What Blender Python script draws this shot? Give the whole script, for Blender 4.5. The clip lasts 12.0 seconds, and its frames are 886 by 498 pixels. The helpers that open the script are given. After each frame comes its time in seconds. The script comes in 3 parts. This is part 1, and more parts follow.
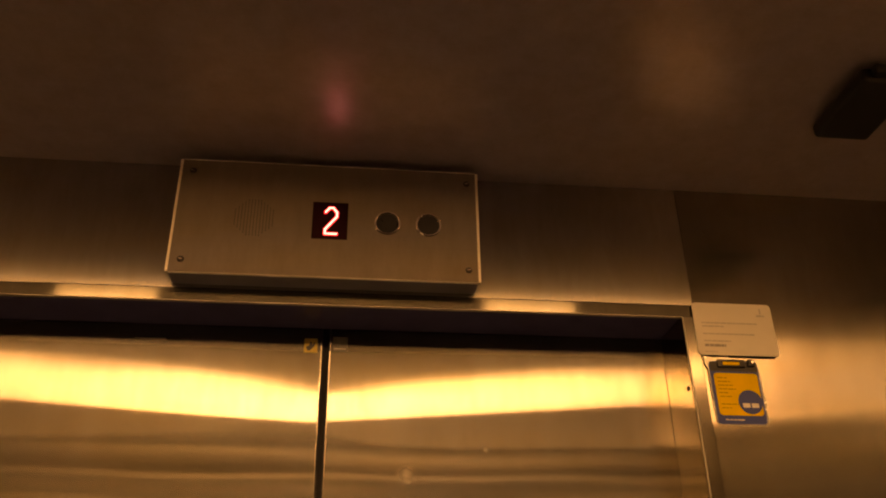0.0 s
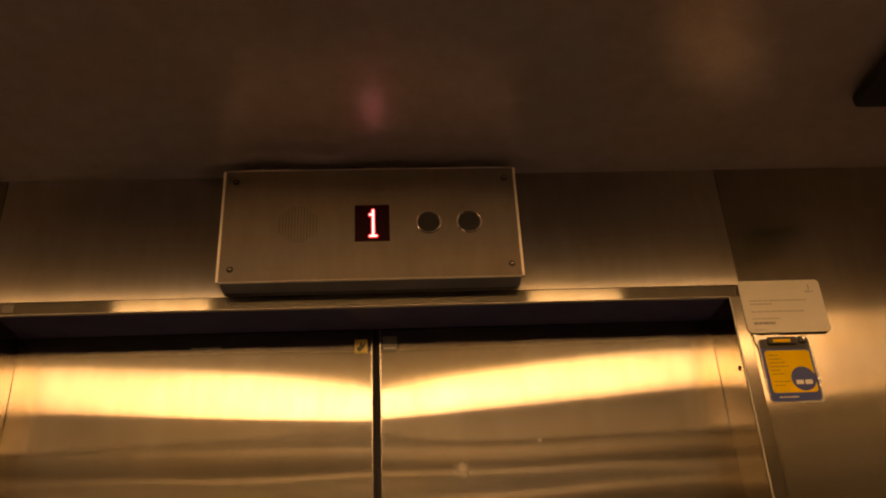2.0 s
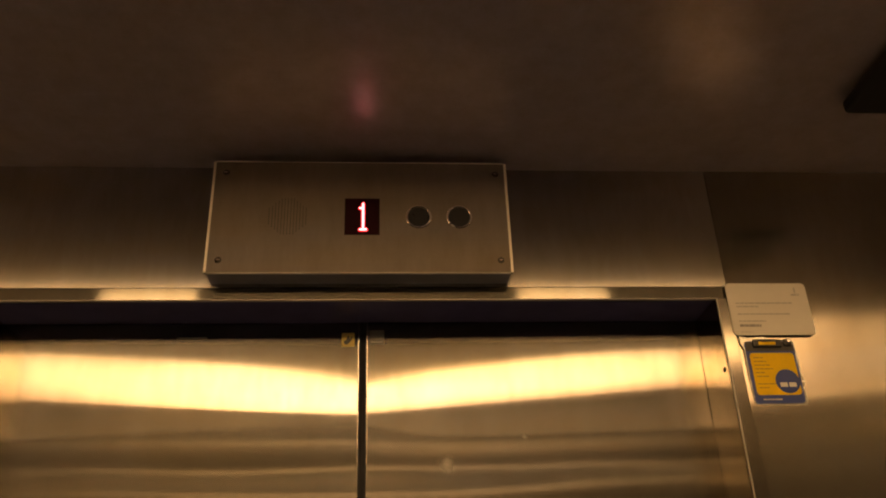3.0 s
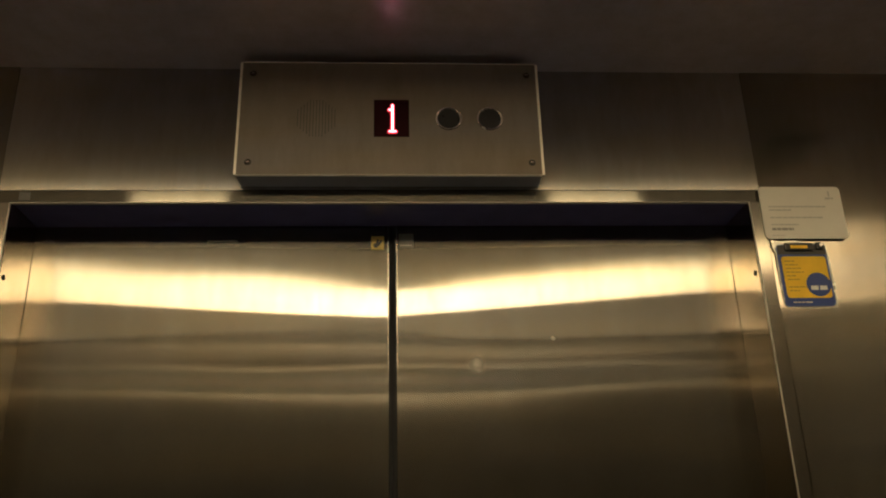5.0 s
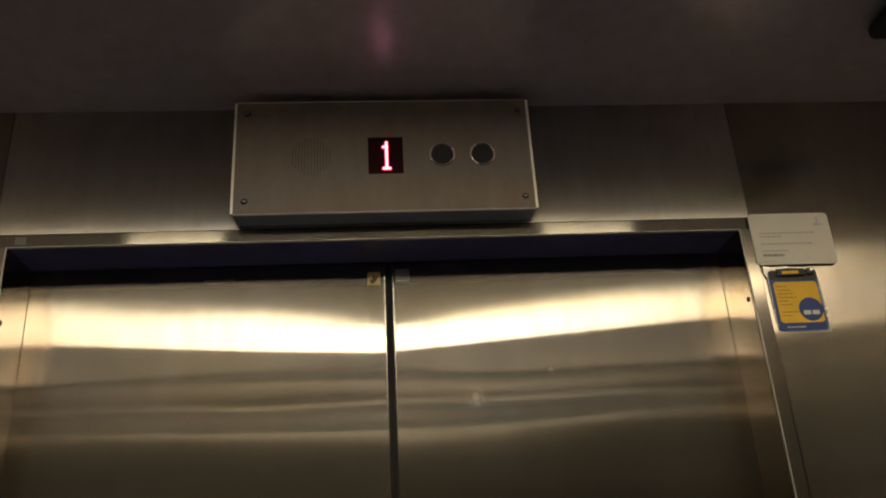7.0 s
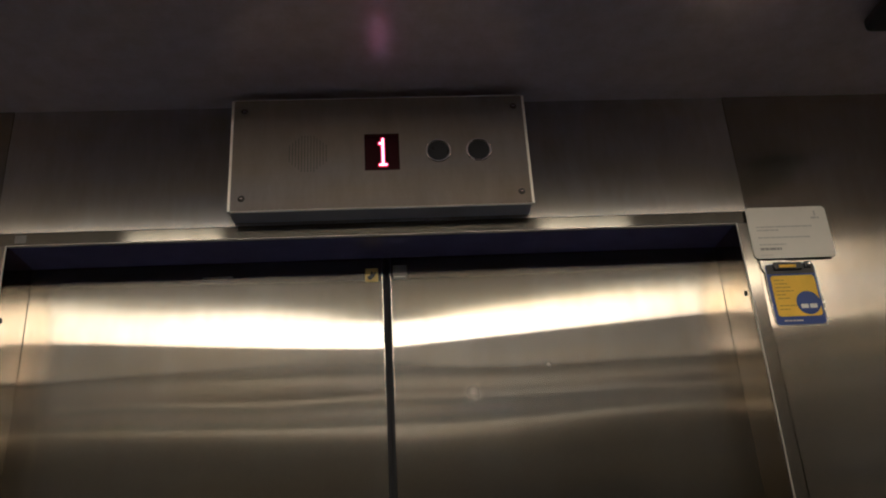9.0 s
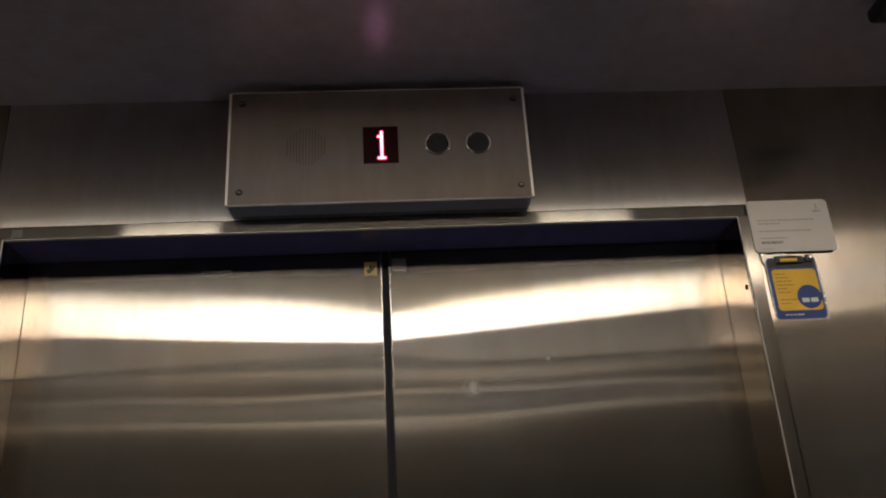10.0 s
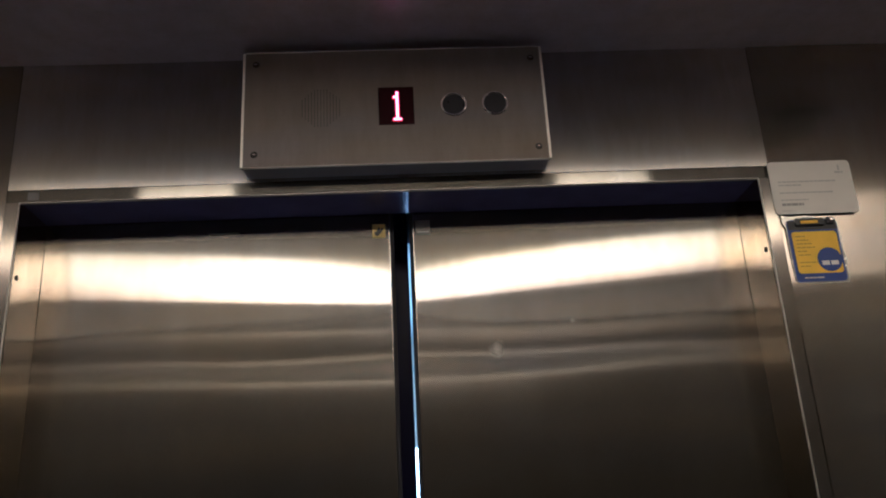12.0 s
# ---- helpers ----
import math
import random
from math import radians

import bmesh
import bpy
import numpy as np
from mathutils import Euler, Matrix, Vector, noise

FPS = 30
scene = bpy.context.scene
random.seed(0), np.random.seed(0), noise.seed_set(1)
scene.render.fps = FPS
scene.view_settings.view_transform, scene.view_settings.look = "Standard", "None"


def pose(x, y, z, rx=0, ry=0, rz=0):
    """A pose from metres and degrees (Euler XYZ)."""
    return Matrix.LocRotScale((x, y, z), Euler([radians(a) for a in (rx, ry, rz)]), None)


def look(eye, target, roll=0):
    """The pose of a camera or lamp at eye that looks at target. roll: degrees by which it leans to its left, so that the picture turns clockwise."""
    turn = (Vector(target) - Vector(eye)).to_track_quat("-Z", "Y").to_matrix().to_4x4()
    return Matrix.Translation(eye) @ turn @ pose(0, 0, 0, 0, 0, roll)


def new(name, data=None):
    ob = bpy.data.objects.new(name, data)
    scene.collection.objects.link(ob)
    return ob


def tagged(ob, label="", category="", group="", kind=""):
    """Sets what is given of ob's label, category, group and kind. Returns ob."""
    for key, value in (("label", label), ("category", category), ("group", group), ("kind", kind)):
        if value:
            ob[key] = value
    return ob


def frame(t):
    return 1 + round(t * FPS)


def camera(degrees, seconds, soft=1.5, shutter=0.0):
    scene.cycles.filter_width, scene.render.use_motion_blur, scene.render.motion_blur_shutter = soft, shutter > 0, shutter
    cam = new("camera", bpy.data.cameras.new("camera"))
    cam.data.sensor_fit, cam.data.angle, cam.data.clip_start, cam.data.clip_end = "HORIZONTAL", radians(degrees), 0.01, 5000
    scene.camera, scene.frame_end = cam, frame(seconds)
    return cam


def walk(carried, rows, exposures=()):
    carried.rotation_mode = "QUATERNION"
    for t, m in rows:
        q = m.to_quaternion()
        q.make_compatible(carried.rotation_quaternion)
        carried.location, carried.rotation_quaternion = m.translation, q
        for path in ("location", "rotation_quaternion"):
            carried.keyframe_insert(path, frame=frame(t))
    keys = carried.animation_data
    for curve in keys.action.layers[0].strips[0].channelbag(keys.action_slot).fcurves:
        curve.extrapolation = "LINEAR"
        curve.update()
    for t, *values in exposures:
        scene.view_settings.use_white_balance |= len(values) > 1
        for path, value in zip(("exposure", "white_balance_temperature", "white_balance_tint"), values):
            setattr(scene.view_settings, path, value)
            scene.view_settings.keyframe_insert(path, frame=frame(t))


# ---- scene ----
cam = camera(55.1, 12.0, soft=2.0)
PATH = [
    (0, (0.037, -1.16, 1.582), (0.253, 0.594, 2.519), -0.9),
    (0.5, (0.025, -1.167, 1.582), (0.205, 0.607, 2.488), -2.8),
    (1, (0.026, -1.173, 1.582), (0.161, 0.594, 2.509), -4.0),
    (1.5, (0.029, -1.17, 1.578), (0.183, 0.605, 2.488), -3.6),
    (2, (0.035, -1.177, 1.585), (0.153, 0.596, 2.502), -3.0),
    (2.5, (0.036, -1.175, 1.577), (0.164, 0.593, 2.502), -3.0),
    (3, (0.031, -1.177, 1.587), (0.18, 0.601, 2.491), -2.1),
    (3.5, (0.008, -1.162, 1.597), (0.123, 0.655, 2.425), -1.1),
    (5.5, (0.007, -1.164, 1.565), (0.123, 0.698, 2.286), -1.8),
    (6, (0.009, -1.168, 1.563), (0.128, 0.682, 2.312), -2.3),
    (6.5, (0.001, -1.169, 1.564), (0.142, 0.664, 2.351), -3.2),
    (7, (-0.011, -1.172, 1.571), (0.142, 0.657, 2.365), -3.4),
    (9, (0.007, -1.175, 1.566), (0.139, 0.657, 2.356), -3.5),
    (9.5, (0.004, -1.175, 1.566), (0.143, 0.658, 2.355), -3.3),
    (10, (0.009, -1.172, 1.577), (0.14, 0.672, 2.341), -3.5),
    (10.5, (0.004, -1.165, 1.58), (0.132, 0.686, 2.327), -3.4),
    (11, (0.005, -1.162, 1.587), (0.119, 0.7, 2.31), -3.4),
    (11.5, (0.004, -1.162, 1.587), (0.107, 0.714, 2.275), -3.4),
    (12, (0.006, -1.17, 1.591), (0.101, 0.713, 2.256), -3.1),
]
# the clip's camera starts with a warm white balance and cools down
EXPOSURES = [
    (0.0, 0.2, 10900, 12),
    (0.75, 0.2, 9900, 11),
    (1.5, 0.18, 8650, 7),
    (3.0, 0.15, 6700, -5),
    (4.2, 0.15, 5230, -16),
    (5.5, 0.16, 4400, -23),
    (7.0, 0.17, 4060, -16),
    (9.0, 0.2, 3780, -9),
    (12.0, 0.22, 3720, -4),
]
walk(cam, [(t, look(eye, target, roll)) for t, eye, target, roll in PATH], EXPOSURES)

# ---- sizes of the lift car (metres) ----
OPEN_W = 0.55      # half the door opening
LINTEL = 2.10      # underside of the lintel
CEIL = 2.33        # ceiling of the car
WALL_X = 1.17      # side walls
BACK_Y = -1.31     # back wall
DOOR_Y = 0.095     # front face of the car doors
SEAM_X = 0.005     # where the two leaves meet
LAND_Y = 0.20      # front face of the landing doors

# ---- world ----
world = bpy.data.worlds.new("dark_shaft")
world.use_nodes = True
world.node_tree.nodes["Background"].inputs[0].default_value = (0.01, 0.01, 0.012, 1)
world.node_tree.nodes["Background"].inputs[1].default_value = 0.2
scene.world = world
LAMP_STRENGTH = 15.5
LAMP_COLOUR = (1.0, 0.55, 0.25)


# ---- materials ----
def base_material(name):
    m = bpy.data.materials.new(name)
    m.use_nodes = True
    nt = m.node_tree
    return m, nt, nt.nodes["Principled BSDF"]


def link_noise(nt, scale, detail=3.0, rough=0.5, stretch=(1, 1, 1)):
    co = nt.nodes.new("ShaderNodeTexCoord")
    mp = nt.nodes.new("ShaderNodeMapping")
    mp.inputs["Scale"].default_value = stretch
    tex = nt.nodes.new("ShaderNodeTexNoise")
    tex.inputs["Scale"].default_value = scale
    tex.inputs["Detail"].default_value = detail
    tex.inputs["Roughness"].default_value = rough
    nt.links.new(co.outputs["Object"], mp.inputs["Vector"])
    nt.links.new(mp.outputs["Vector"], tex.inputs["Vector"])
    return tex.outputs["Fac"]


def ranged(nt, value, low, high):
    n = nt.nodes.new("ShaderNodeMapRange")
    n.inputs["From Min"].default_value = 0.2
    n.inputs["From Max"].default_value = 0.8
    n.inputs["To Min"].default_value = low
    n.inputs["To Max"].default_value = high
    nt.links.new(value, n.inputs["Value"])
    return n.outputs["Result"]


def mixed(nt, fac, a, b):
    n = nt.nodes.new("ShaderNodeMix")
    n.data_type = "RGBA"
    n.inputs["A"].default_value = (*a, 1)
    n.inputs["B"].default_value = (*b, 1)
    nt.links.new(fac, n.inputs["Factor"])
    return n.outputs["Result"]


def steel(name, colour, low, high, aniso=0.0, grain=(140, 3, 3), bump=0.0, spots=(), turn=0.0, haze=0.0, broad=0.0, metal=1.0):
    """Brushed stainless steel: fine grain along one axis, smears and handling marks in the gloss."""
    m, nt, p = base_material(name)
    dark = tuple(0.93 * c for c in colour)
    smear = link_noise(nt, 4.0, 3.0, 0.5)
    fine = link_noise(nt, 3.0, 4.0, 0.7, grain)
    grained = mixed(nt, ranged(nt, fine, 0, 1), dark, colour)
    stain = nt.nodes.new("ShaderNodeMix")
    stain.data_type = "RGBA"
    stain.blend_type = "MULTIPLY"
    stain.inputs["Factor"].default_value = 1.0
    nt.links.new(grained, stain.inputs["A"])
    nt.links.new(mixed(nt, ranged(nt, link_noise(nt, 9.0, 5.0, 0.75, (3.0, 3.0, 0.8)), 0, 1), (0.80, 0.76, 0.70), (1.06, 1.06, 1.06)), stain.inputs["B"])
    # faint warm and cool tints in level streaks
    hue = nt.nodes.new("ShaderNodeMix")
    hue.data_type = "RGBA"
    hue.blend_type = "MULTIPLY"
    hue.inputs["Factor"].default_value = 1.0
    nt.links.new(stain.outputs["Result"], hue.inputs["A"])
    nt.links.new(mixed(nt, ranged(nt, link_noise(nt, 2.4, 4.0, 0.6, (1.0, 1.0, 4.5)), 0, 1), (1.08, 1.0, 0.80), (0.93, 0.97, 1.10)), hue.inputs["B"])
    tone = hue.outputs["Result"]
    nt.links.new(tone, p.inputs["Base Color"])
    gloss = ranged(nt, smear, low, high)
    marks = None
    for x, z, size in spots:
        # a greasy smudge with a ragged rim
        co = nt.nodes.new("ShaderNodeTexCoord")
        far = nt.nodes.new("ShaderNodeVectorMath")
        far.operation = "DISTANCE"
        far.inputs[1].default_value = (x, DOOR_Y, z)
        nt.links.new(co.outputs["Object"], far.inputs[0])
        rag = nt.nodes.new("ShaderNodeMath")
        rag.operation = "MULTIPLY_ADD"
        rag.inputs[1].default_value = size * 1.6
        nt.links.new(link_noise(nt, 90.0, 4.0, 0.7), rag.inputs[0])
        nt.links.new(far.outputs["Value"], rag.inputs[2])
        n = nt.nodes.new("ShaderNodeMapRange")
        n.inputs["From Min"].default_value = size * 0.4
        n.inputs["From Max"].default_value = size * 1.9
        n.inputs["To Min"].default_value = 0.07
        n.inputs["To Max"].default_value = 0.0
        nt.links.new(rag.outputs["Value"], n.inputs["Value"])
        add = nt.nodes.new("ShaderNodeMath")
        nt.links.new(gloss, add.inputs[0])
        nt.links.new(n.outputs["Result"], add.inputs[1])
        gloss = add.outputs["Value"]
        if marks:
            more = nt.nodes.new("ShaderNodeMath")
            nt.links.new(marks, more.inputs[0])
            nt.links.new(n.outputs["Result"], more.inputs[1])
            marks = more.outputs["Value"]
        else:
            marks = n.outputs["Result"]
    nt.links.new(gloss, p.inputs["Roughness"])
    p.inputs["Metallic"].default_value = metal
    if aniso:
        p.inputs["Anisotropic"].default_value = aniso
        p.inputs["Anisotropic Rotation"].default_value = turn
        tan = nt.nodes.new("ShaderNodeTangent")
        tan.direction_type = "UV_MAP"
        tan.uv_map = "UVMap"
        nt.links.new(tan.outputs["Tangent"], p.inputs["Tangent"])
    if haze:
        # worn, finely scratched share of the surface, duller than the brushed rest
        dull = nt.nodes.new("ShaderNodeBsdfPrincipled")
        nt.links.new(tone, dull.inputs["Base Color"])
        dull.inputs["Metallic"].default_value = 1.0
        dull.inputs["Roughness"].default_value = 0.27
        mix = nt.nodes.new("ShaderNodeMixShader")
        share = ranged(nt, link_noise(nt, 2.5, 4.0, 0.6), haze * 0.7, haze * 1.3)
        if marks:
            more = nt.nodes.new("ShaderNodeMath")
            more.operation = "MULTIPLY_ADD"
            more.inputs[1].default_value = 8.0
            nt.links.new(marks, more.inputs[0])
            nt.links.new(share, more.inputs[2])
            share = more.outputs["Value"]
        nt.links.new(share, mix.inputs[0])
        nt.links.new(p.outputs["BSDF"], mix.inputs[1])
        nt.links.new(dull.outputs["BSDF"], mix.inputs[2])
        # scatter of the coarse grinding lines, wide and weak
        wide = nt.nodes.new("ShaderNodeBsdfPrincipled")
        nt.links.new(tone, wide.inputs["Base Color"])
        wide.inputs["Metallic"].default_value = 1.0
        wide.inputs["Roughness"].default_value = 0.6
        both = nt.nodes.new("ShaderNodeMixShader")
        weak = ranged(nt, link_noise(nt, 6.0, 4.0, 0.65), broad - 0.02, broad + 0.02)
        nt.links.new(weak, both.inputs[0])
        nt.links.new(mix.outputs["Shader"], both.inputs[1])
        nt.links.new(wide.outputs["BSDF"], both.inputs[2])
        last = both.outputs["Shader"]
        if marks:
            grease = nt.nodes.new("ShaderNodeBsdfDiffuse")
            grease.inputs["Color"].default_value = (0.62, 0.59, 0.54, 1)
            film = nt.nodes.new("ShaderNodeMixShader")
            share = nt.nodes.new("ShaderNodeMath")
            share.operation = "MULTIPLY"
            share.inputs[1].default_value = 5.0
            nt.links.new(marks, share.inputs[0])
            nt.links.new(share.outputs["Value"], film.inputs[0])
            nt.links.new(last, film.inputs[1])
            nt.links.new(grease.outputs["BSDF"], film.inputs[2])
            last = film.outputs["Shader"]
        nt.links.new(last, nt.nodes["Material Output"].inputs["Surface"])
    if not bump:
        return m
    bp = nt.nodes.new("ShaderNodeBump")
    bp.inputs["Strength"].default_value = bump
    bp.inputs["Distance"].default_value = 0.0004
    nt.links.new(fine, bp.inputs["Height"])
    nt.links.new(bp.outputs["Normal"], p.inputs["Normal"])
    return m


def plain(name, colour, rough=0.5, metal=0.0, vary=0.12, scale=30.0, coat=0.0, level=0.5):
    m, nt, p = base_material(name)
    fac = link_noise(nt, scale, 4.0, 0.6)
    low = tuple(c * (1 - vary) for c in colour)
    high = tuple(min(1, c * (1 + vary)) for c in colour)
    nt.links.new(mixed(nt, ranged(nt, fac, 0, 1), low, high), p.inputs["Base Color"])
    nt.links.new(ranged(nt, fac, max(0.02, rough - 0.06), rough + 0.06), p.inputs["Roughness"])
    p.inputs["Metallic"].default_value = metal
    p.inputs["Coat Weight"].default_value = coat
    p.inputs["Specular IOR Level"].default_value = level
    return m


def glowing(name, colour, strength):
    m, nt, p = base_material(name)
    p.inputs["Base Color"].default_value = (*colour, 1)
    p.inputs["Emission Color"].default_value = (*colour, 1)
    p.inputs["Emission Strength"].default_value = strength
    return m


def graded_glow(name, colour, strength):
    """Diffuser graded to soften its mirror image: weaker towards its ends and front edge."""
    m = glowing(name, colour, strength)
    nt = m.node_tree
    co = nt.nodes.new("ShaderNodeTexCoord")
    axes = nt.nodes.new("ShaderNodeSeparateXYZ")
    nt.links.new(co.outputs["Object"], axes.inputs[0])
    size = nt.nodes.new("ShaderNodeMath")
    size.operation = "ABSOLUTE"
    nt.links.new(axes.outputs["X"], size.inputs[0])
    total = None
    for source, a, b, low, high in ((size.outputs[0], 0.35, 1.15, 1.15, 0.5), (axes.outputs["Y"], -0.86, -0.77, 1.1, 0.75)):
        n = nt.nodes.new("ShaderNodeMapRange")
        n.inputs["From Min"].default_value, n.inputs["From Max"].default_value = a, b
        n.inputs["To Min"].default_value, n.inputs["To Max"].default_value = low, high
        nt.links.new(source, n.inputs["Value"])
        mul = nt.nodes.new("ShaderNodeMath")
        mul.operation = "MULTIPLY"
        mul.inputs[0].default_value = strength
        if total:
            nt.links.new(total, mul.inputs[0])
        nt.links.new(n.outputs["Result"], mul.inputs[1])
        total = mul.outputs["Value"]
    nt.links.new(total, nt.nodes["Principled BSDF"].inputs["Emission Strength"])
    return m


STEEL = (0.465, 0.452, 0.415)
DARK_STEEL = (0.245, 0.239, 0.224)
door_steel = steel("door_steel", DARK_STEEL, 0.11, 0.135, 1.0, spots=((0.132, 1.873, 0.015), (0.251, 1.913, 0.006)), haze=0.34, broad=0.05)
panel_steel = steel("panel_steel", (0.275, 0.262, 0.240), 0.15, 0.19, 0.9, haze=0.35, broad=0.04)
back_steel = steel("back_steel", (0.12, 0.118, 0.115), 0.20, 0.24, 0.9)
jamb_steel = steel("jamb_steel", (0.60, 0.555, 0.47), 0.08, 0.12)
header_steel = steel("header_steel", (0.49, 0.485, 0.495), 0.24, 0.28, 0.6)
# base darkened to tone down the lamp mirrored in the strip
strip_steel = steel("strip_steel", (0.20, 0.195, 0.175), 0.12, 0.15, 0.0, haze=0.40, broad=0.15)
# navy put into the colour for the dark blue the soffit would mirror
soffit_navy = plain("soffit_navy", (0.12, 0.11, 0.25), 0.2, 0.25, 0.15, 20, level=0.6)
cover_steel = steel("cover_steel", (0.265, 0.247, 0.235), 0.56, 0.60, 0.75, (3, 3, 140), bump=0.03, turn=0.25)
# lilac tint puts the bluish cast of the shade into the ceiling colour
ceiling_steel = steel("ceiling_steel", (0.68, 0.60, 0.70), 0.31, 0.35, 0.0, (3, 140, 140), metal=0.68)
housing_steel = plain("housing_steel", (0.28, 0.27, 0.31), 0.5, 0.4, 0.12)
chrome = plain("chrome", (0.62, 0.6, 0.58), 0.25, 1.0, 0.05)
# paler than the sheets, so the lintel and jamb edges carry a painted highlight
edge_highlight = plain("edge_highlight", (0.42, 0.40, 0.36), 0.42, 0.6, 0.1)
cover_highlight = plain("cover_highlight", (0.92, 0.88, 0.8), 0.5, 0.35, 0.06)
screw_steel = plain("screw_steel", (0.07, 0.065, 0.06), 0.3, 1.0)
rubber = plain("rubber", (0.018, 0.018, 0.024), 0.7)
black_plastic = plain("black_plastic", (0.016, 0.016, 0.018), 0.4)
lens_black = plain("lens_black", (0.022, 0.022, 0.026), 0.3)
slot_black = plain("slot_black", (0.03, 0.03, 0.03), 0.6)
slot_grey = plain("slot_grey", (0.07, 0.065, 0.06), 0.5, 0.5)
screen_red = plain("screen_red", (0.022, 0.002, 0.005), 0.5, level=0.1)
digit_red = glowing("digit_red", (1.0, 0.012, 0.03), 1.3)
digit_core = glowing("digit_core", (1.0, 0.50, 0.54), 2.3)
paper_white = plain("paper_white", (0.74, 0.71, 0.65), 0.5, 0.0, 0.04)
mark_grey = plain("mark_grey", (0.16, 0.15, 0.14), 0.5)
ink_grey = plain("ink_grey", (0.5, 0.49, 0.47), 0.6)
ink_black = plain("ink_black", (0.07, 0.07, 0.07), 0.6)
ink_dark = plain("ink_dark", (0.33, 0.32, 0.31), 0.6)
tag_yellow = plain("tag_yellow", (0.80, 0.53, 0.008), 0.5, level=0.25)
ink_ochre = plain("ink_ochre", (0.42, 0.27, 0.02), 0.5)
tag_blue = plain("tag_blue", (0.02, 0.045, 0.24), 0.4)
tag_white = plain("tag_white", (0.7, 0.7, 0.7), 0.4)
sticker_yellow = plain("sticker_yellow", (0.58, 0.45, 0.12), 0.45)
sticker_pale = plain("sticker_pale", (0.15, 0.145, 0.14), 0.4, 0.0, 0.2, 200)
tape_film = plain("tape_film", (0.5, 0.48, 0.43), 0.25, 0.6, 0.2, 120)
# bright blue so the unseen car floor bounces bluish light upwards
floor_bounce_blue = plain("floor_bounce_blue", (0.5, 0.6, 1.0), 0.5, 0.0, 0.2, 60)
wall_laminate = plain("wall_laminate", (0.46, 0.46, 0.45), 0.25, 0.75, 0.1, 12)
lamp_diffuser = graded_glow("lamp_diffuser", LAMP_COLOUR, LAMP_STRENGTH)
lamp_frame_paint = plain("lamp_frame_paint", (0.3, 0.3, 0.3), 0.4)
landing_door_paint = plain("landing_door_paint", (0.012, 0.012, 0.06), 0.35, level=0.15)
landing_wall_paint = plain("landing_wall_paint", (0.6, 0.65, 0.66), 0.7)
landing_lamp_glow = glowing("landing_lamp_glow", (1.0, 0.62, 0.33), 22.0)
landing_pane_glow = glowing("landing_pane_glow", (0.95, 0.95, 0.9), 7.0)


# ---- mesh helpers ----
def add_box(bm, x0, x1, y0, y1, z0, z1, bevel=0.0, segments=1):
    made = bmesh.ops.create_cube(bm, size=1.0)["verts"]
    for v in made:
        v.co = ((x0 + x1) / 2 + v.co.x * (x1 - x0), (y0 + y1) / 2 + v.co.y * (y1 - y0), (z0 + z1) / 2 + v.co.z * (z1 - z0))
    if bevel:
        edges = {e for v in made for e in v.link_edges}
        bmesh.ops.bevel(bm, geom=list(edges), offset=bevel, segments=segments, profile=0.5, affect="EDGES", clamp_overlap=True)
    return bm


def box(x0, x1, y0, y1, z0, z1, bevel=0.0, segments=1):
    return add_box(bmesh.new(), x0, x1, y0, y1, z0, z1, bevel, segments)


def add_disc(bm, x, z, y0, y1, radius, sides=24, taper=1.0):
    """A short cylinder along y; y0 is the front."""
    front = [bm.verts.new((x + taper * radius * math.cos(a), y0, z + taper * radius * math.sin(a))) for a in [i * math.tau / sides for i in range(sides)]]
    back = [bm.verts.new((x + radius * math.cos(a), y1, z + radius * math.sin(a))) for a in [i * math.tau / sides for i in range(sides)]]
    bm.faces.new(front)
    bm.faces.new(back[::-1])
    for i in range(sides):
        j = (i + 1) % sides
        bm.faces.new((front[i], back[i], back[j], front[j]))
    return bm


def disc(x, z, y0, y1, radius, sides=24, taper=1.0):
    return add_disc(bmesh.new(), x, z, y0, y1, radius, sides, taper)


def outline_plate(points, y0, y1):
    """A plate in the x-z plane with the given outline; y0 is the front."""
    bm = bmesh.new()
    front = [bm.verts.new((x, y0, z)) for x, z in points]
    back = [bm.verts.new((x, y1, z)) for x, z in points]
    bm.faces.new(front)
    bm.faces.new(back[::-1])
    n = len(points)
    for i in range(n):
        j = (i + 1) % n
        bm.faces.new((front[i], back[i], back[j], front[j]))
    return bm


def rounded(x0, x1, z0, z1, r, steps=5, corners=(1, 1, 1, 1)):
    """Outline of a rectangle with round corners: bottom left, bottom right, top right, top left."""
    out = []
    for k, (cx, cz) in enumerate(((x0 + r, z0 + r), (x1 - r, z0 + r), (x1 - r, z1 - r), (x0 + r, z1 - r))):
        if corners[k]:
            for i in range(steps + 1):
                a = math.pi + (k + i / steps) * math.pi / 2
                out.append((cx + r * math.cos(a), cz + r * math.sin(a)))
        else:
            out.append(((x0, x1, x1, x0)[k], (z0, z0, z1, z1)[k]))
    return out


def ring(x, z, y0, y1, inner, outer, sides=32):
    bm = bmesh.new()
    loops = []
    for r, y in ((outer, y1), (outer, y0 + 0.0006), ((inner + outer) / 2, y0), (inner, y0 + 0.0006), (inner, y1)):
        loops.append([bm.verts.new((x + r * math.cos(i * math.tau / sides), y, z + r * math.sin(i * math.tau / sides))) for i in range(sides)])
    for a, b in zip(loops, loops[1:]):
        for i in range(sides):
            j = (i + 1) % sides
            bm.faces.new((a[i], a[j], b[j], b[i]))
    return bm


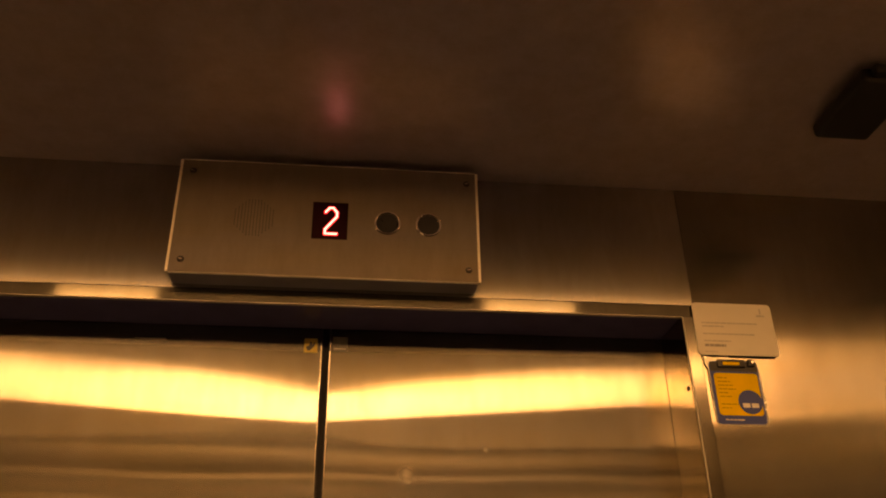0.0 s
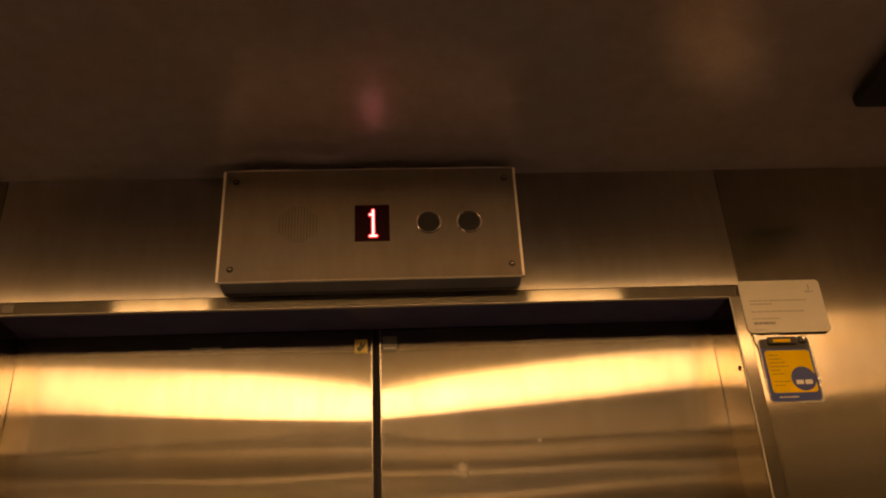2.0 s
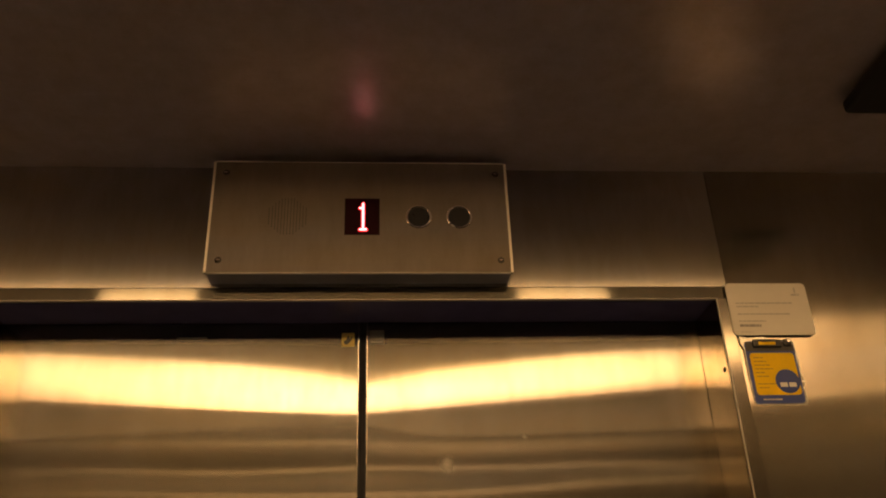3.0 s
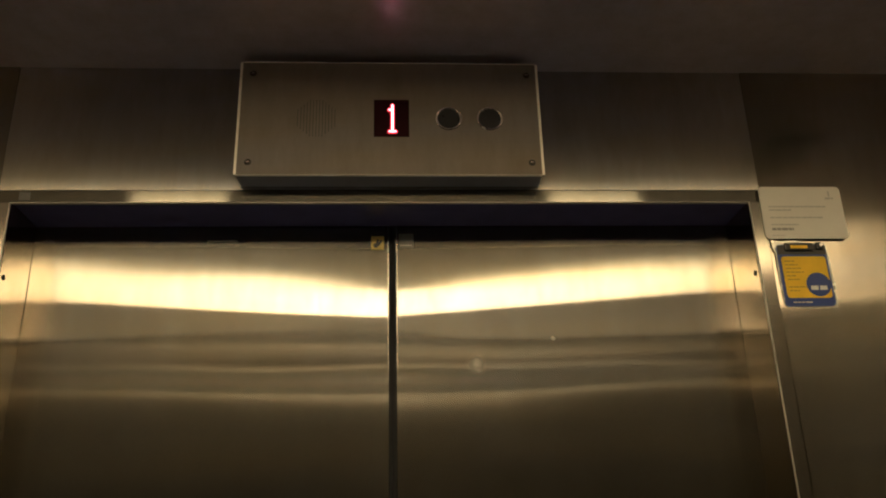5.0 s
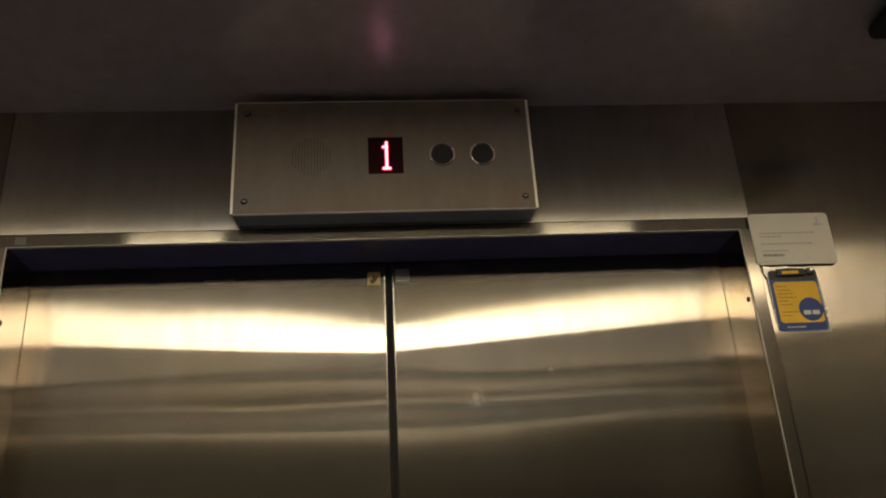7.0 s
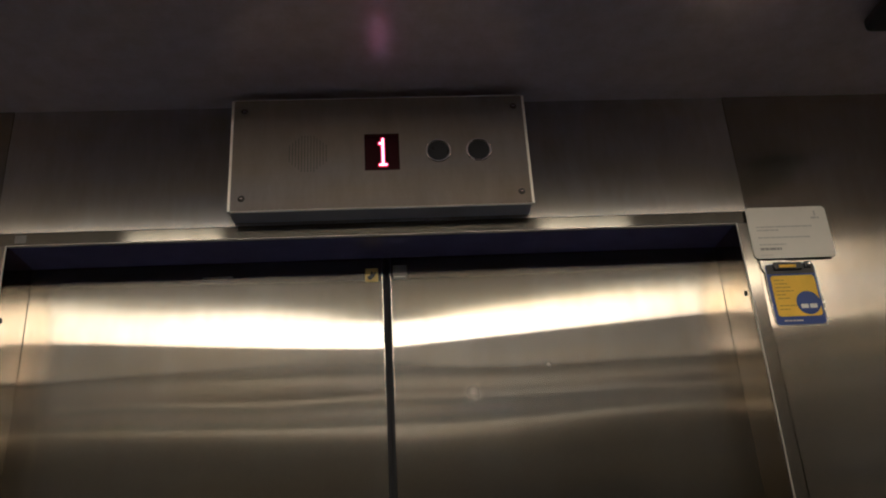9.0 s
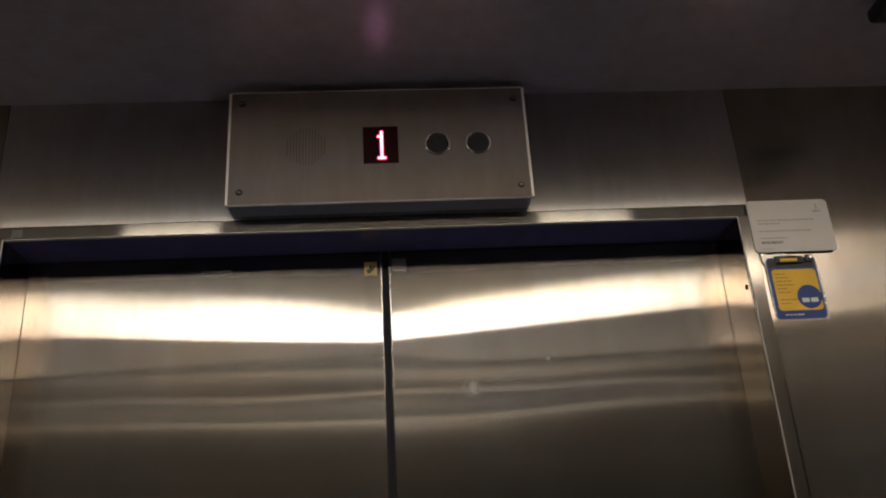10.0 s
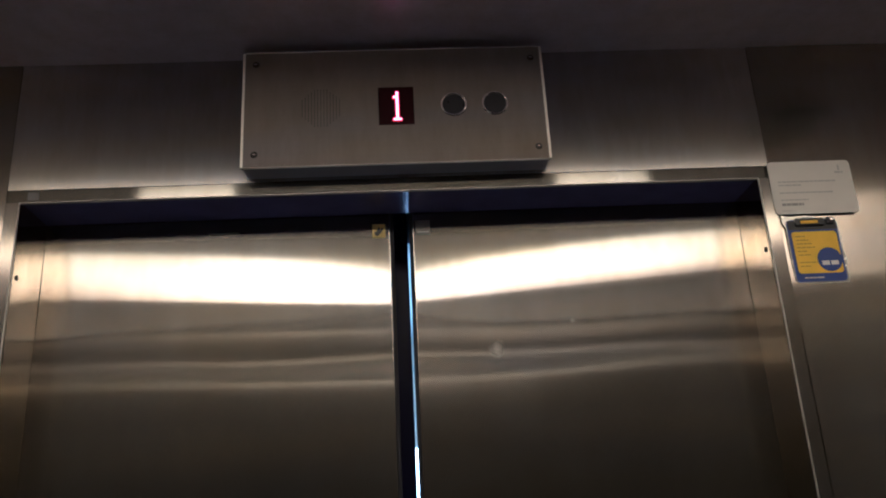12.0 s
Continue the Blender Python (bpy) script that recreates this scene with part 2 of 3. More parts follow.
def finish(bm, name, material, smooth=False):
    bmesh.ops.recalc_face_normals(bm, faces=bm.faces)
    uv = bm.loops.layers.uv.new("UVMap")
    for f in bm.faces:
        n = f.normal
        k = max(range(3), key=lambda i: abs(n[i]))
        f.smooth = smooth
        for lp in f.loops:
            c = lp.vert.co
            lp[uv].uv = ((c.y, c.z), (c.x, c.z), (c.x, c.y))[k]
    me = bpy.data.meshes.new(name)
    bm.to_mesh(me)
    bm.free()
    me.materials.append(material)
    return me


def thing(name, label, category, group="", kind="", at=(0, 0, 0)):
    ob = new(name)
    ob.empty_display_size = 0.05
    ob.location = at
    return tagged(ob, label, category, group, kind)


def part(name, bm, material, parent, label="", smooth=False):
    ob = new(name, finish(bm, name, material, smooth))
    ob.parent = parent
    return tagged(ob, label)


def solid(name, bm, material, label="", category="", kind="structure", smooth=False):
    return tagged(new(name, finish(bm, name, material, smooth)), label, category, "", kind)


# ---- the lift car ----
def wavy_sheet(x0, x1, z0, z1, y, thick, cols, rows, bulge):
    """A sheet-metal panel whose front is bowed in and out by bulge."""
    bm = bmesh.new()
    grid = []
    for j in range(rows + 1):
        z = z0 + (z1 - z0) * j / rows
        grid.append([bm.verts.new((x, y + bulge(x, z), z)) for x in [x0 + (x1 - x0) * i / cols for i in range(cols + 1)]])
    for j in range(rows):
        for i in range(cols):
            bm.faces.new((grid[j][i], grid[j][i + 1], grid[j + 1][i + 1], grid[j + 1][i]))
    rim = [v for v in grid[0]] + [r[-1] for r in grid[1:]] + grid[-1][-2::-1] + [r[0] for r in grid[-2:0:-1]]
    lip = [bm.verts.new(v.co) for v in rim]
    back = [bm.verts.new((v.co.x, y + thick, v.co.z)) for v in rim]
    for i in range(len(rim)):
        j = (i + 1) % len(rim)
        bm.faces.new((lip[i], back[i], back[j], lip[j]))
    bm.faces.new([bm.verts.new(v.co) for v in back])
    return bm


def ease(a, b, v):
    """0 below a, 1 above b, smooth between."""
    v = min(1.0, max(0.0, (v - a) / (b - a)))
    return v * v * (3 - 2 * v)


def bowed(lean, z0, z1, rows, ripple):
    """The depth of a sheet from its lean: summed from the foot upwards, column by column."""
    columns = {}

    def bulge(x, z):
        if x not in columns:
            step = (z1 - z0) / rows
            sums = [0.0]
            for i in range(rows):
                sums.append(sums[-1] + step * lean(x, z0 + (i + 0.5) * step))
            level = sums[int(rows * (2.0 - z0) / (z1 - z0))]
            columns[x] = [v - level for v in sums]
        return columns[x][round((z - z0) / (z1 - z0) * rows)] + ripple(x, z)
    return bulge


LEAF_ROWS, PANEL_ROWS = 720, 520
LEAF_TOP = LINTEL + 0.06


def panel_bulge(x, z):
    return 0.0011 * noise.noise((x * 2.0 + 7, 3.1, z * 5.0)) + 0.0006 * noise.noise((x * 3.0, 9.1, z * 14.0))


def side_bulge():
    """Panels bow at head height, hollow below, fitted to the mirrored lamp in view."""
    def lean(x, z):
        a = abs(x) - 0.57
        wob = noise.noise((x * 4.0, 2.2, 0.9))
        top, low = 2.062, 1.938 + 0.12 * min(a, 0.25) + 0.004 * wob
        at_top, at_low = -0.0255, 0.0312 - 0.938 * (low - 1.96)
        if z > top:
            return at_top * math.exp(-(z - top) / 0.08)
        if z > low:
            return at_low + (at_top - at_low) * (z - low) / (top - low)
        under = 0.0312 - 0.938 * (max(z, 1.942) - 1.96) - 0.030 * ease(0.0, 0.02, low - z) - 0.008 * math.sin((z - low) * 120 + 2 * wob)
        flat = (0.004 + 0.010 * noise.noise((x * 2.0, 4.0, z * 16.0))) * ease(1.5, 1.8, z) - 0.016 * ease(1.2, 1.5, z) * ease(1.8, 1.6, z)
        return flat + (under - flat) * ease(1.815 + 0.1 * a, 1.85 + 0.1 * a, z)

    def ripple(x, z):
        return 0.0003 * noise.noise((x * 3.0, 9.1, z * 9.0))
    return bowed(lean, 0.0, CEIL, PANEL_ROWS, ripple)


def strip_bulge(x, z):
    """Folded lintel edge tilted beside the indicator, fitted so the camera sees bright stretches."""
    lean = -0.01 + 0.080 * math.exp(-((abs(x - 0.001) - 0.310) / 0.079) ** 14)
    return lean * (LINTEL + 0.0195 - z)


def build_car():
    solid("floor", box(-WALL_X - 0.05, WALL_X + 0.05, BACK_Y - 0.05, DOOR_Y + 0.05, -0.05, 0, 0), floor_bounce_blue, "unseen lift floor coloured blue to bounce bluish light")
    # ceiling with an opening for the lamp
    bm = bmesh.new()
    lx0, lx1, ly0, ly1 = -1.15, 1.15, -0.98, -0.77
    for x0, x1, y0, y1 in ((-WALL_X, WALL_X, ly1, 0.0), (-WALL_X, WALL_X, BACK_Y, ly0), (-WALL_X, lx0, ly0, ly1), (lx1, WALL_X, ly0, ly1)):
        add_box(bm, x0, x1, y0, y1, CEIL, CEIL + 0.03)
    solid("ceiling", bm, ceiling_steel, "brushed steel ceiling of the lift car, tinted lilac")
    lamp = thing("ceiling_lamp", "recessed rectangular ceiling lamp with glowing warm diffuser", "lamp")
    part("diffuser", box(lx0 + 0.004, lx1 - 0.004, ly0 + 0.004, ly1 - 0.004, CEIL + 0.012, CEIL + 0.02), lamp_diffuser, lamp)
    part("lamp_housing", box(lx0 - 0.01, lx1 + 0.01, ly0 - 0.01, ly1 + 0.01, CEIL + 0.034, CEIL + 0.08, 0.004), lamp_frame_paint, lamp)
    for name, x0, x1, y0, y1 in (("wall_west", -WALL_X - 0.04, -WALL_X, BACK_Y, 0.0), ("wall_east", WALL_X, WALL_X + 0.04, BACK_Y, 0.0),
                                 ("wall_south", -WALL_X - 0.04, WALL_X + 0.04, BACK_Y - 0.04, BACK_Y)):
        solid(name, box(x0, x1, y0, y1, 0, CEIL + 0.1), back_steel if name == "wall_south" else wall_laminate, "brushed steel back wall of the lift car" if name == "wall_south" else "satin grey-blue metal side wall of the lift car")
    front = thing("wall_front", "brushed stainless steel front wall round the lift doors", "wall", kind="structure")
    # foot of the header curls back to show the lamp's glow in view
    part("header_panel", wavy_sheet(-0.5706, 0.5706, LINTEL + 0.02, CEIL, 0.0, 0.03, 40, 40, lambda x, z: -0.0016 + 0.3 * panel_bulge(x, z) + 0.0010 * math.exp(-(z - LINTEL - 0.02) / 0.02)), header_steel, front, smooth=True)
    part("lintel_strip", wavy_sheet(-0.5706, 0.5706, LINTEL + 0.0008, LINTEL + 0.0192, 0.0, 0.006, 320, 2, strip_bulge), strip_steel, front, "folded lintel edge, tilted beside the indicator to mirror the lamp", smooth=True)
    part("lintel_edge", box(-0.5706, 0.5706, -0.0004, 0.006, LINTEL - 0.0010, LINTEL + 0.0007, 0.0004, 2), edge_highlight, front, "thin bent edge of the lintel, paler for its highlight")
    part("soffit", box(-OPEN_W, OPEN_W, 0.0065, DOOR_Y - 0.002, LINTEL, LINTEL + 0.01), soffit_navy, front)
    for s in (-1, 1):
        a, b = sorted((s * 0.5710, s * WALL_X))
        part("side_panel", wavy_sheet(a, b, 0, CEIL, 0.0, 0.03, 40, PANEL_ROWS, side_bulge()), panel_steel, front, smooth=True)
        a, b = sorted((s * OPEN_W, s * 0.5705))
        part("jamb_strip", box(a, b, -0.0044, 0.003, 0, LINTEL - 0.0005, 0.0012), panel_steel, front)
        a, b = sorted((s * OPEN_W, s * 0.56))
        part("jamb_return", box(a, b, 0.0032, DOOR_Y - 0.002, 0, LINTEL - 0.0005), jamb_steel, front)
        a, b = sorted((s * (OPEN_W - 0.0008), s * (OPEN_W + 0.0010)))
        part("jamb_edge", box(a, b, -0.0052, -0.0022, 0, LINTEL - 0.0015, 0.0005, 2), edge_highlight, front, "thin bent edge of the jamb, paler for its highlight")
        bm = disc(0, 0, -0.0012, 0.001, 0.0042, 16, 0.7)
        bmesh.ops.rotate(bm, verts=bm.verts, matrix=Matrix.Rotation(radians(90 * s), 3, "Z"))
        bmesh.ops.translate(bm, verts=bm.verts, vec=(s * OPEN_W, 0.014, 1.989))
        part("screw", bm, slot_black, front, "dark screw head in the jamb")
    return front


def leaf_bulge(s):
    """Bow and ripples fitted so the camera sees the lamp mirrored in bands."""
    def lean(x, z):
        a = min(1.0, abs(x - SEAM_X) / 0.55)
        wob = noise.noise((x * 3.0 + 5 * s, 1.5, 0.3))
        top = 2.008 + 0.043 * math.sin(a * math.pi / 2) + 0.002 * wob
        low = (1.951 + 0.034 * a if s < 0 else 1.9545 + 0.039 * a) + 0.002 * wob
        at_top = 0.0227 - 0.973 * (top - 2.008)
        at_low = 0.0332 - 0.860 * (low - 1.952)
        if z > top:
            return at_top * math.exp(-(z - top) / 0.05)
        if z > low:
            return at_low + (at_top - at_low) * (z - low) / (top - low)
        # under the bow a shallow hollow, a level stretch, two ripples for fainter bands
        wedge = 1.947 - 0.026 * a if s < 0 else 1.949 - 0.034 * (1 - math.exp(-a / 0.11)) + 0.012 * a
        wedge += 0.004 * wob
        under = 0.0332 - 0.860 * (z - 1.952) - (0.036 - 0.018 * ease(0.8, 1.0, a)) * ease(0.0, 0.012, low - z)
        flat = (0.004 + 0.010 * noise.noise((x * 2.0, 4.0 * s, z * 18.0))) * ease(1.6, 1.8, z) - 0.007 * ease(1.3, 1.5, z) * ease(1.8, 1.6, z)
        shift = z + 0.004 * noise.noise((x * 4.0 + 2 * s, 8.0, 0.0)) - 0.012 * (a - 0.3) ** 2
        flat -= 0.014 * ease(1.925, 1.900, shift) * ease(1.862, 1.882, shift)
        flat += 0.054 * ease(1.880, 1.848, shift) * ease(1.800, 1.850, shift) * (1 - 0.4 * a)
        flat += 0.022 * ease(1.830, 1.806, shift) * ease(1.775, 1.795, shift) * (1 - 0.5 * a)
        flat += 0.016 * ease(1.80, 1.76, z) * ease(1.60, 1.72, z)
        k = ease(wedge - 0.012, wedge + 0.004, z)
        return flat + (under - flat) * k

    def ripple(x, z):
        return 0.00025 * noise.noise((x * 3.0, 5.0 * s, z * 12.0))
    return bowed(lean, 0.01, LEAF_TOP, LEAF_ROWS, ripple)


def build_door(s):
    """One leaf of the car door. s: -1 or 1."""
    side = thing("sliding_door", "brushed stainless steel lift door leaf, slightly dented, parting from its twin", "door", "lift door leaves")
    edge = SEAM_X + s * 0.006
    a, b = sorted((edge, s * 0.62))
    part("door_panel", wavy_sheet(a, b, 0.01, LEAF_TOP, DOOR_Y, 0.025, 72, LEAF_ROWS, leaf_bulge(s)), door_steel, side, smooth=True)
    a, b = sorted((edge, edge + s * 0.0015))
    part("edge_trim", box(a, b, DOOR_Y - 0.0022, DOOR_Y - 0.0006, 0.01, LINTEL + 0.06, 0.0004), chrome, side, "thin bright folded edge")
    a, b = sorted((SEAM_X + s * 0.0002, edge - s * 0.0001))
    part("rubber_edge", box(a, b, DOOR_Y + 0.008, DOOR_Y + 0.024, 0.01, LINTEL + 0.06, 0.001), rubber, side, "black rubber closing edge")
    return side


def build_landing_door(s):
    door = thing("landing_door", "dark blue painted landing door leaf behind the lift doors", "door", "landing door leaves")
    a, b = sorted((0.0168 + s * 0.0001, s * 0.62))
    part("door_panel", box(a, b, LAND_Y, LAND_Y + 0.03, 0, 2.2, 0.001), landing_door_paint, door)
    return door


def build_landing():
    solid("landing_floor", box(-1.6, 1.6, LAND_Y + 0.035, 3.0, -0.05, 0), floor_bounce_blue, "blue floor of the landing")
    solid("landing_ceiling", box(-1.6, 1.6, LAND_Y + 0.035, 3.0, 2.6, 2.65), landing_wall_paint, "white ceiling of the landing")
    solid("landing_wall_north", box(-1.6, 1.6, 3.0, 3.05, -0.05, 2.65), landing_wall_paint, "pale wall of the landing")
    for s in (-1, 1):
        a, b = sorted((s * 1.6, s * 1.65))
        solid("landing_wall_side", box(a, b, LAND_Y + 0.035, 3.05, -0.05, 2.65), landing_wall_paint, "pale wall of the landing")
        a, b = sorted((s * 0.56, s * 1.65))
        solid("landing_wall_south", box(a, b, LAND_Y + 0.035, LAND_Y + 0.08, -0.05, 2.65), landing_wall_paint, "pale wall beside the landing doors")
        a, b = sorted((s * 0.66, s * 0.69))
        solid("shaft_side", box(a, b, 0.035, LAND_Y + 0.034, -0.05, 2.4), black_plastic, "dark side of the door gap")
    solid("landing_lintel", box(-0.559, 0.559, LAND_Y + 0.035, LAND_Y + 0.08, 2.1, 2.65), landing_wall_paint, "pale wall above the landing doors")
    solid("shaft_top", box(-0.66, 0.66, 0.035, LAND_Y + 0.034, 2.26, 2.3), black_plastic, "dark top of the door gap")
    # glowing pane added for the bright foot of the streak between the doors
    window = thing("landing_glow", "glowing pane added on the landing, with a pale frame", "window", kind="structure")
    part("pane", box(-0.55, 0.55, 2.975, 2.985, 0.95, 2.05), landing_pane_glow, window)
    for x0, x1, z0, z1 in ((-0.61, 0.61, 2.05, 2.11), (-0.61, 0.61, 0.89, 0.95), (-0.61, -0.55, 0.95, 2.05), (0.55, 0.61, 0.95, 2.05)):
        part("pane_frame", box(x0, x1, 2.95, 2.998, z0, z1, 0.004), landing_wall_paint, window)
    lamp = thing("landing_lamp", "cool white ceiling lamp of the landing", "lamp")
    part("diffuser", box(-0.6, 0.6, 1.2, 1.5, 2.575, 2.59), landing_lamp_glow, lamp)
    part("lamp_frame", box(-0.62, 0.62, 1.18, 1.52, 2.591, 2.6, 0.002), lamp_frame_paint, lamp)


# ---- the floor indicator ----
BOX = (-0.224, 0.230, 2.123, 2.315)
WINDOW = (-0.022, 0.031, 2.186, 2.2495)
BOX_Y = -0.045
DIGITS = {"2": (".##.", "#..#", "...#", "..#.", ".#..", "#...", "####"), "1": (".#.", "##.", ".#.", ".#.", ".#.", ".#.", "###")}
PITCH = 0.0074


def digit_mesh(rows, bold, front=-0.0010):
    """Lit dots of a matrix display, run together into strokes; the origin is its middle."""
    bm = bmesh.new()
    h, w = len(rows), len(rows[0])
    lit = {(c, r) for r in range(h) for c in range(w) if rows[r][c] == "#"}

    def spot(c, r):
        return (c - (w - 1) / 2) * PITCH * (0.76 if w > 3 else 0.60), ((h - 1) / 2 - r) * PITCH
    for c, r in sorted(lit):
        x, z = spot(c, r)
        add_disc(bm, x, z, front, 0.0002, PITCH * bold, 10)
        for dc, dr in ((1, 0), (0, 1), (1, 1), (-1, 1)):
            if (c + dc, r + dr) in lit and not (dc and dr and ((c + dc, r) in lit or (c, r + dr) in lit)):
                x2, z2 = spot(c + dc, r + dr)
                length = math.hypot(x2 - x, z2 - z)
                nx, nz = -(z2 - z) / length * PITCH * bold * 0.9, (x2 - x) / length * PITCH * bold * 0.9
                quad = outline_plate(((x - nx, z - nz), (x2 - nx, z2 - nz), (x2 + nx, z2 + nz), (x + nx, z + nz)), front + 0.0001, 0.0001)
                me = bpy.data.meshes.new("stroke")
                quad.to_mesh(me)
                quad.free()
                bm.from_mesh(me)
                bpy.data.meshes.remove(me)
    return bm


def build_indicator():
    unit = thing("floor_indicator", "wall-mounted brushed steel floor indicator box with a lit red digit", "indicator")
    x0, x1, z0, z1 = BOX
    wx0, wx1, wz0, wz1 = WINDOW
    # hollow housing behind the cover
    bm = bmesh.new()
    h = 0.0025
    add_box(bm, x0 + h, x1 - h, BOX_Y + 0.0046, -0.001, z1 - h - 0.003, z1 - h)
    add_box(bm, x0 + h, x1 - h, BOX_Y + 0.0046, -0.001, z0 + h, z0 + h + 0.003)
    add_box(bm, x0 + h, x0 + h + 0.003, BOX_Y + 0.0046, -0.001, z0 + h + 0.003, z1 - h - 0.003)
    add_box(bm, x1 - h - 0.003, x1 - h, BOX_Y + 0.0046, -0.001, z0 + h + 0.003, z1 - h - 0.003)
    part("housing", bm, housing_steel, unit, "folded steel housing")
    # cover plate with the display window cut through it
    bm = bmesh.new()
    xs, zs = (x0, wx0, wx1, x1), (z0, wz0, wz1, z1)
    verts = {}
    f, b = 0, 1
    for i, x in enumerate(xs):
        for j, z in enumerate(zs):
            inner = i in (1, 2) and j in (1, 2)
            verts[i, j, f] = bm.verts.new((x, BOX_Y, z))
            verts[i, j, b] = bm.verts.new((x, BOX_Y + (0.0012 if inner else 0.0045), z))
    for i in range(3):
        for j in range(3):
            if (i, j) != (1, 1):
                bm.faces.new((verts[i, j, f], verts[i + 1, j, f], verts[i + 1, j + 1, f], verts[i, j + 1, f]))
    outer = []
    for i in range(3):
        for j in (0, 3):
            bm.faces.new((verts[i, j, f], verts[i + 1, j, f], verts[i + 1, j, b], verts[i, j, b]))
            bm.faces.new((verts[j, i, f], verts[j, i + 1, f], verts[j, i + 1, b], verts[j, i, b]))
            outer += [(verts[i, j, f], verts[i + 1, j, f]), (verts[j, i, f], verts[j, i + 1, f])]
    for i, j, k, l in ((1, 1, 2, 1), (2, 1, 2, 2), (2, 2, 1, 2), (1, 2, 1, 1)):
        bm.faces.new((verts[i, j, f], verts[k, l, f], verts[k, l, b], verts[i, j, b]))
    bmesh.ops.bevel(bm, geom=[bm.edges.get(e) for e in outer], offset=0.0032, segments=4, profile=0.5, affect="EDGES")
    for v in [v for v in bm.verts if not v.link_faces]:
        bm.verts.remove(v)
    part("cover", bm, cover_steel, unit, "brushed steel cover plate")
    # pale strips stand in for the light along the cover's edges
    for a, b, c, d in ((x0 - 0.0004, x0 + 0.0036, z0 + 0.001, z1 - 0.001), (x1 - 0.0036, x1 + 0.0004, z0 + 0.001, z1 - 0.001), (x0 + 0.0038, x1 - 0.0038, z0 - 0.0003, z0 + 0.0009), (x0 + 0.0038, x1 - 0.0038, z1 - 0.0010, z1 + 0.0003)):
        part("edge_trim", box(a, b, BOX_Y - 0.0005, BOX_Y + 0.0042, c, d, 0.0006), cover_highlight, unit, "pale strip painted as the highlight along the cover edge")
    part("display_screen", box(wx0 - 0.004, wx1 + 0.004, BOX_Y + 0.0029, BOX_Y + 0.006, wz0 - 0.058, wz1 + 0.058), screen_red, unit, "dark red display screen")
    for a, b in ((wz0 - 0.001, 2.1918), (2.2452, wz1 + 0.001)):
        part("screen_mask", box(wx0 - 0.001, wx1 + 0.001, BOX_Y + 0.0003, BOX_Y + 0.0009, a, b), screen_red, unit)
    digits = []
    for name, rows, bold in (("2", DIGITS["2"], 0.40), ("1", DIGITS["1"], 0.44)):
        digits.append(part("digit", digit_mesh(rows, bold), digit_red, unit, "glowing red digit " + name))
        part("bright_core", digit_mesh(rows, bold * 0.55, -0.0013), digit_core, digits[-1], "brighter middle of the strokes")
    for x in (0.0905, 0.1525):
        bezel = part("signal_lens", disc(x, 2.217, BOX_Y - 0.0008, BOX_Y + 0.002, 0.0172, 32, 0.96), lens_black, unit, "unlit black round signal lens")
        part("bezel_ring", ring(x, 2.217, BOX_Y - 0.0022, BOX_Y + 0.001, 0.0172, 0.0196), chrome, bezel, "chrome bezel ring")
    for x in (-0.2045, 0.2125):
        for z in (2.144, 2.2945):
            s = part("screw", disc(x, z, BOX_Y - 0.0014, BOX_Y + 0.001, 0.006, 16, 0.7), screw_steel, unit, "small countersunk screw")
            # bright bar stands in for the glint on the screw head
            part("screw_glint", box(x - 0.0022, x + 0.0022, BOX_Y - 0.0017, BOX_Y - 0.0013, z - 0.0008, z + 0.0008), chrome, s)
    # speaker grille: columns of small slots inside a circle
    bm = bmesh.new()
    for c in range(-6, 7):
        for r in range(-7, 8):
            x, z = c * 0.0046, r * 0.0042
            if math.hypot(x, z) < 0.031:
                add_box(bm, -0.1075 + x - 0.0007, -0.1075 + x + 0.0007, BOX_Y - 0.0002, BOX_Y + 0.001, 2.2175 + z - 0.0013, 2.2175 + z + 0.0013)
    tagged(part("speaker_grille", bm, slot_grey, unit, "round pattern of small speaker slots"), kind="stuff")
    return unit, digits


# ---- notices ----
def print_line(x0, x1, z0, z1, y0, y1, rng, material, parent):
    """A line of print as short bars, one to a word."""
    x = x0
    while x < x1 - 0.0015:
        end = min(x1, x + rng.uniform(0.004, 0.0105))
        part("printed_word", box(x, end, y0, y1, z0 + rng.uniform(0, 0.0002), z1), material, parent)
        x = end + 0.0011


def build_notice():
    rng = random.Random(4)
    card = thing("notice_card", "white plastic notice card with grey print on the steel wall", "sign")
    x0, x1, z0, z1 = 0.5665, 0.6945, 2.0365, 2.1225
    y = -0.0050
    base = part("card", outline_plate(rounded(x0, x1, z0, z1, 0.007), y - 0.0015, y), paper_white, card)
    w, h = x1 - x0, z1 - z0
    for u0, u1, v, t, m in ((0.09, 0.80, 0.61, 0.010, ink_grey), (0.09, 0.36, 0.545, 0.010, ink_grey), (0.09, 0.73, 0.40, 0.010, ink_grey),
                            (0.09, 0.42, 0.265, 0.009, ink_grey), (0.09, 0.35, 0.18, 0.018, ink_dark), (0.08, 0.24, 0.06, 0.005, ink_grey), (0.80, 0.90, 0.77, 0.014, ink_grey), (0.845, 0.865, 0.86, 0.04, ink_grey)):
        print_line(x0 + u0 * w, x0 + u1 * w, z0 + (v - t * 1.3) * h, z0 + (v + t * 1.3) * h, y - 0.0018, y - 0.0014, rng, m, card)
    return base


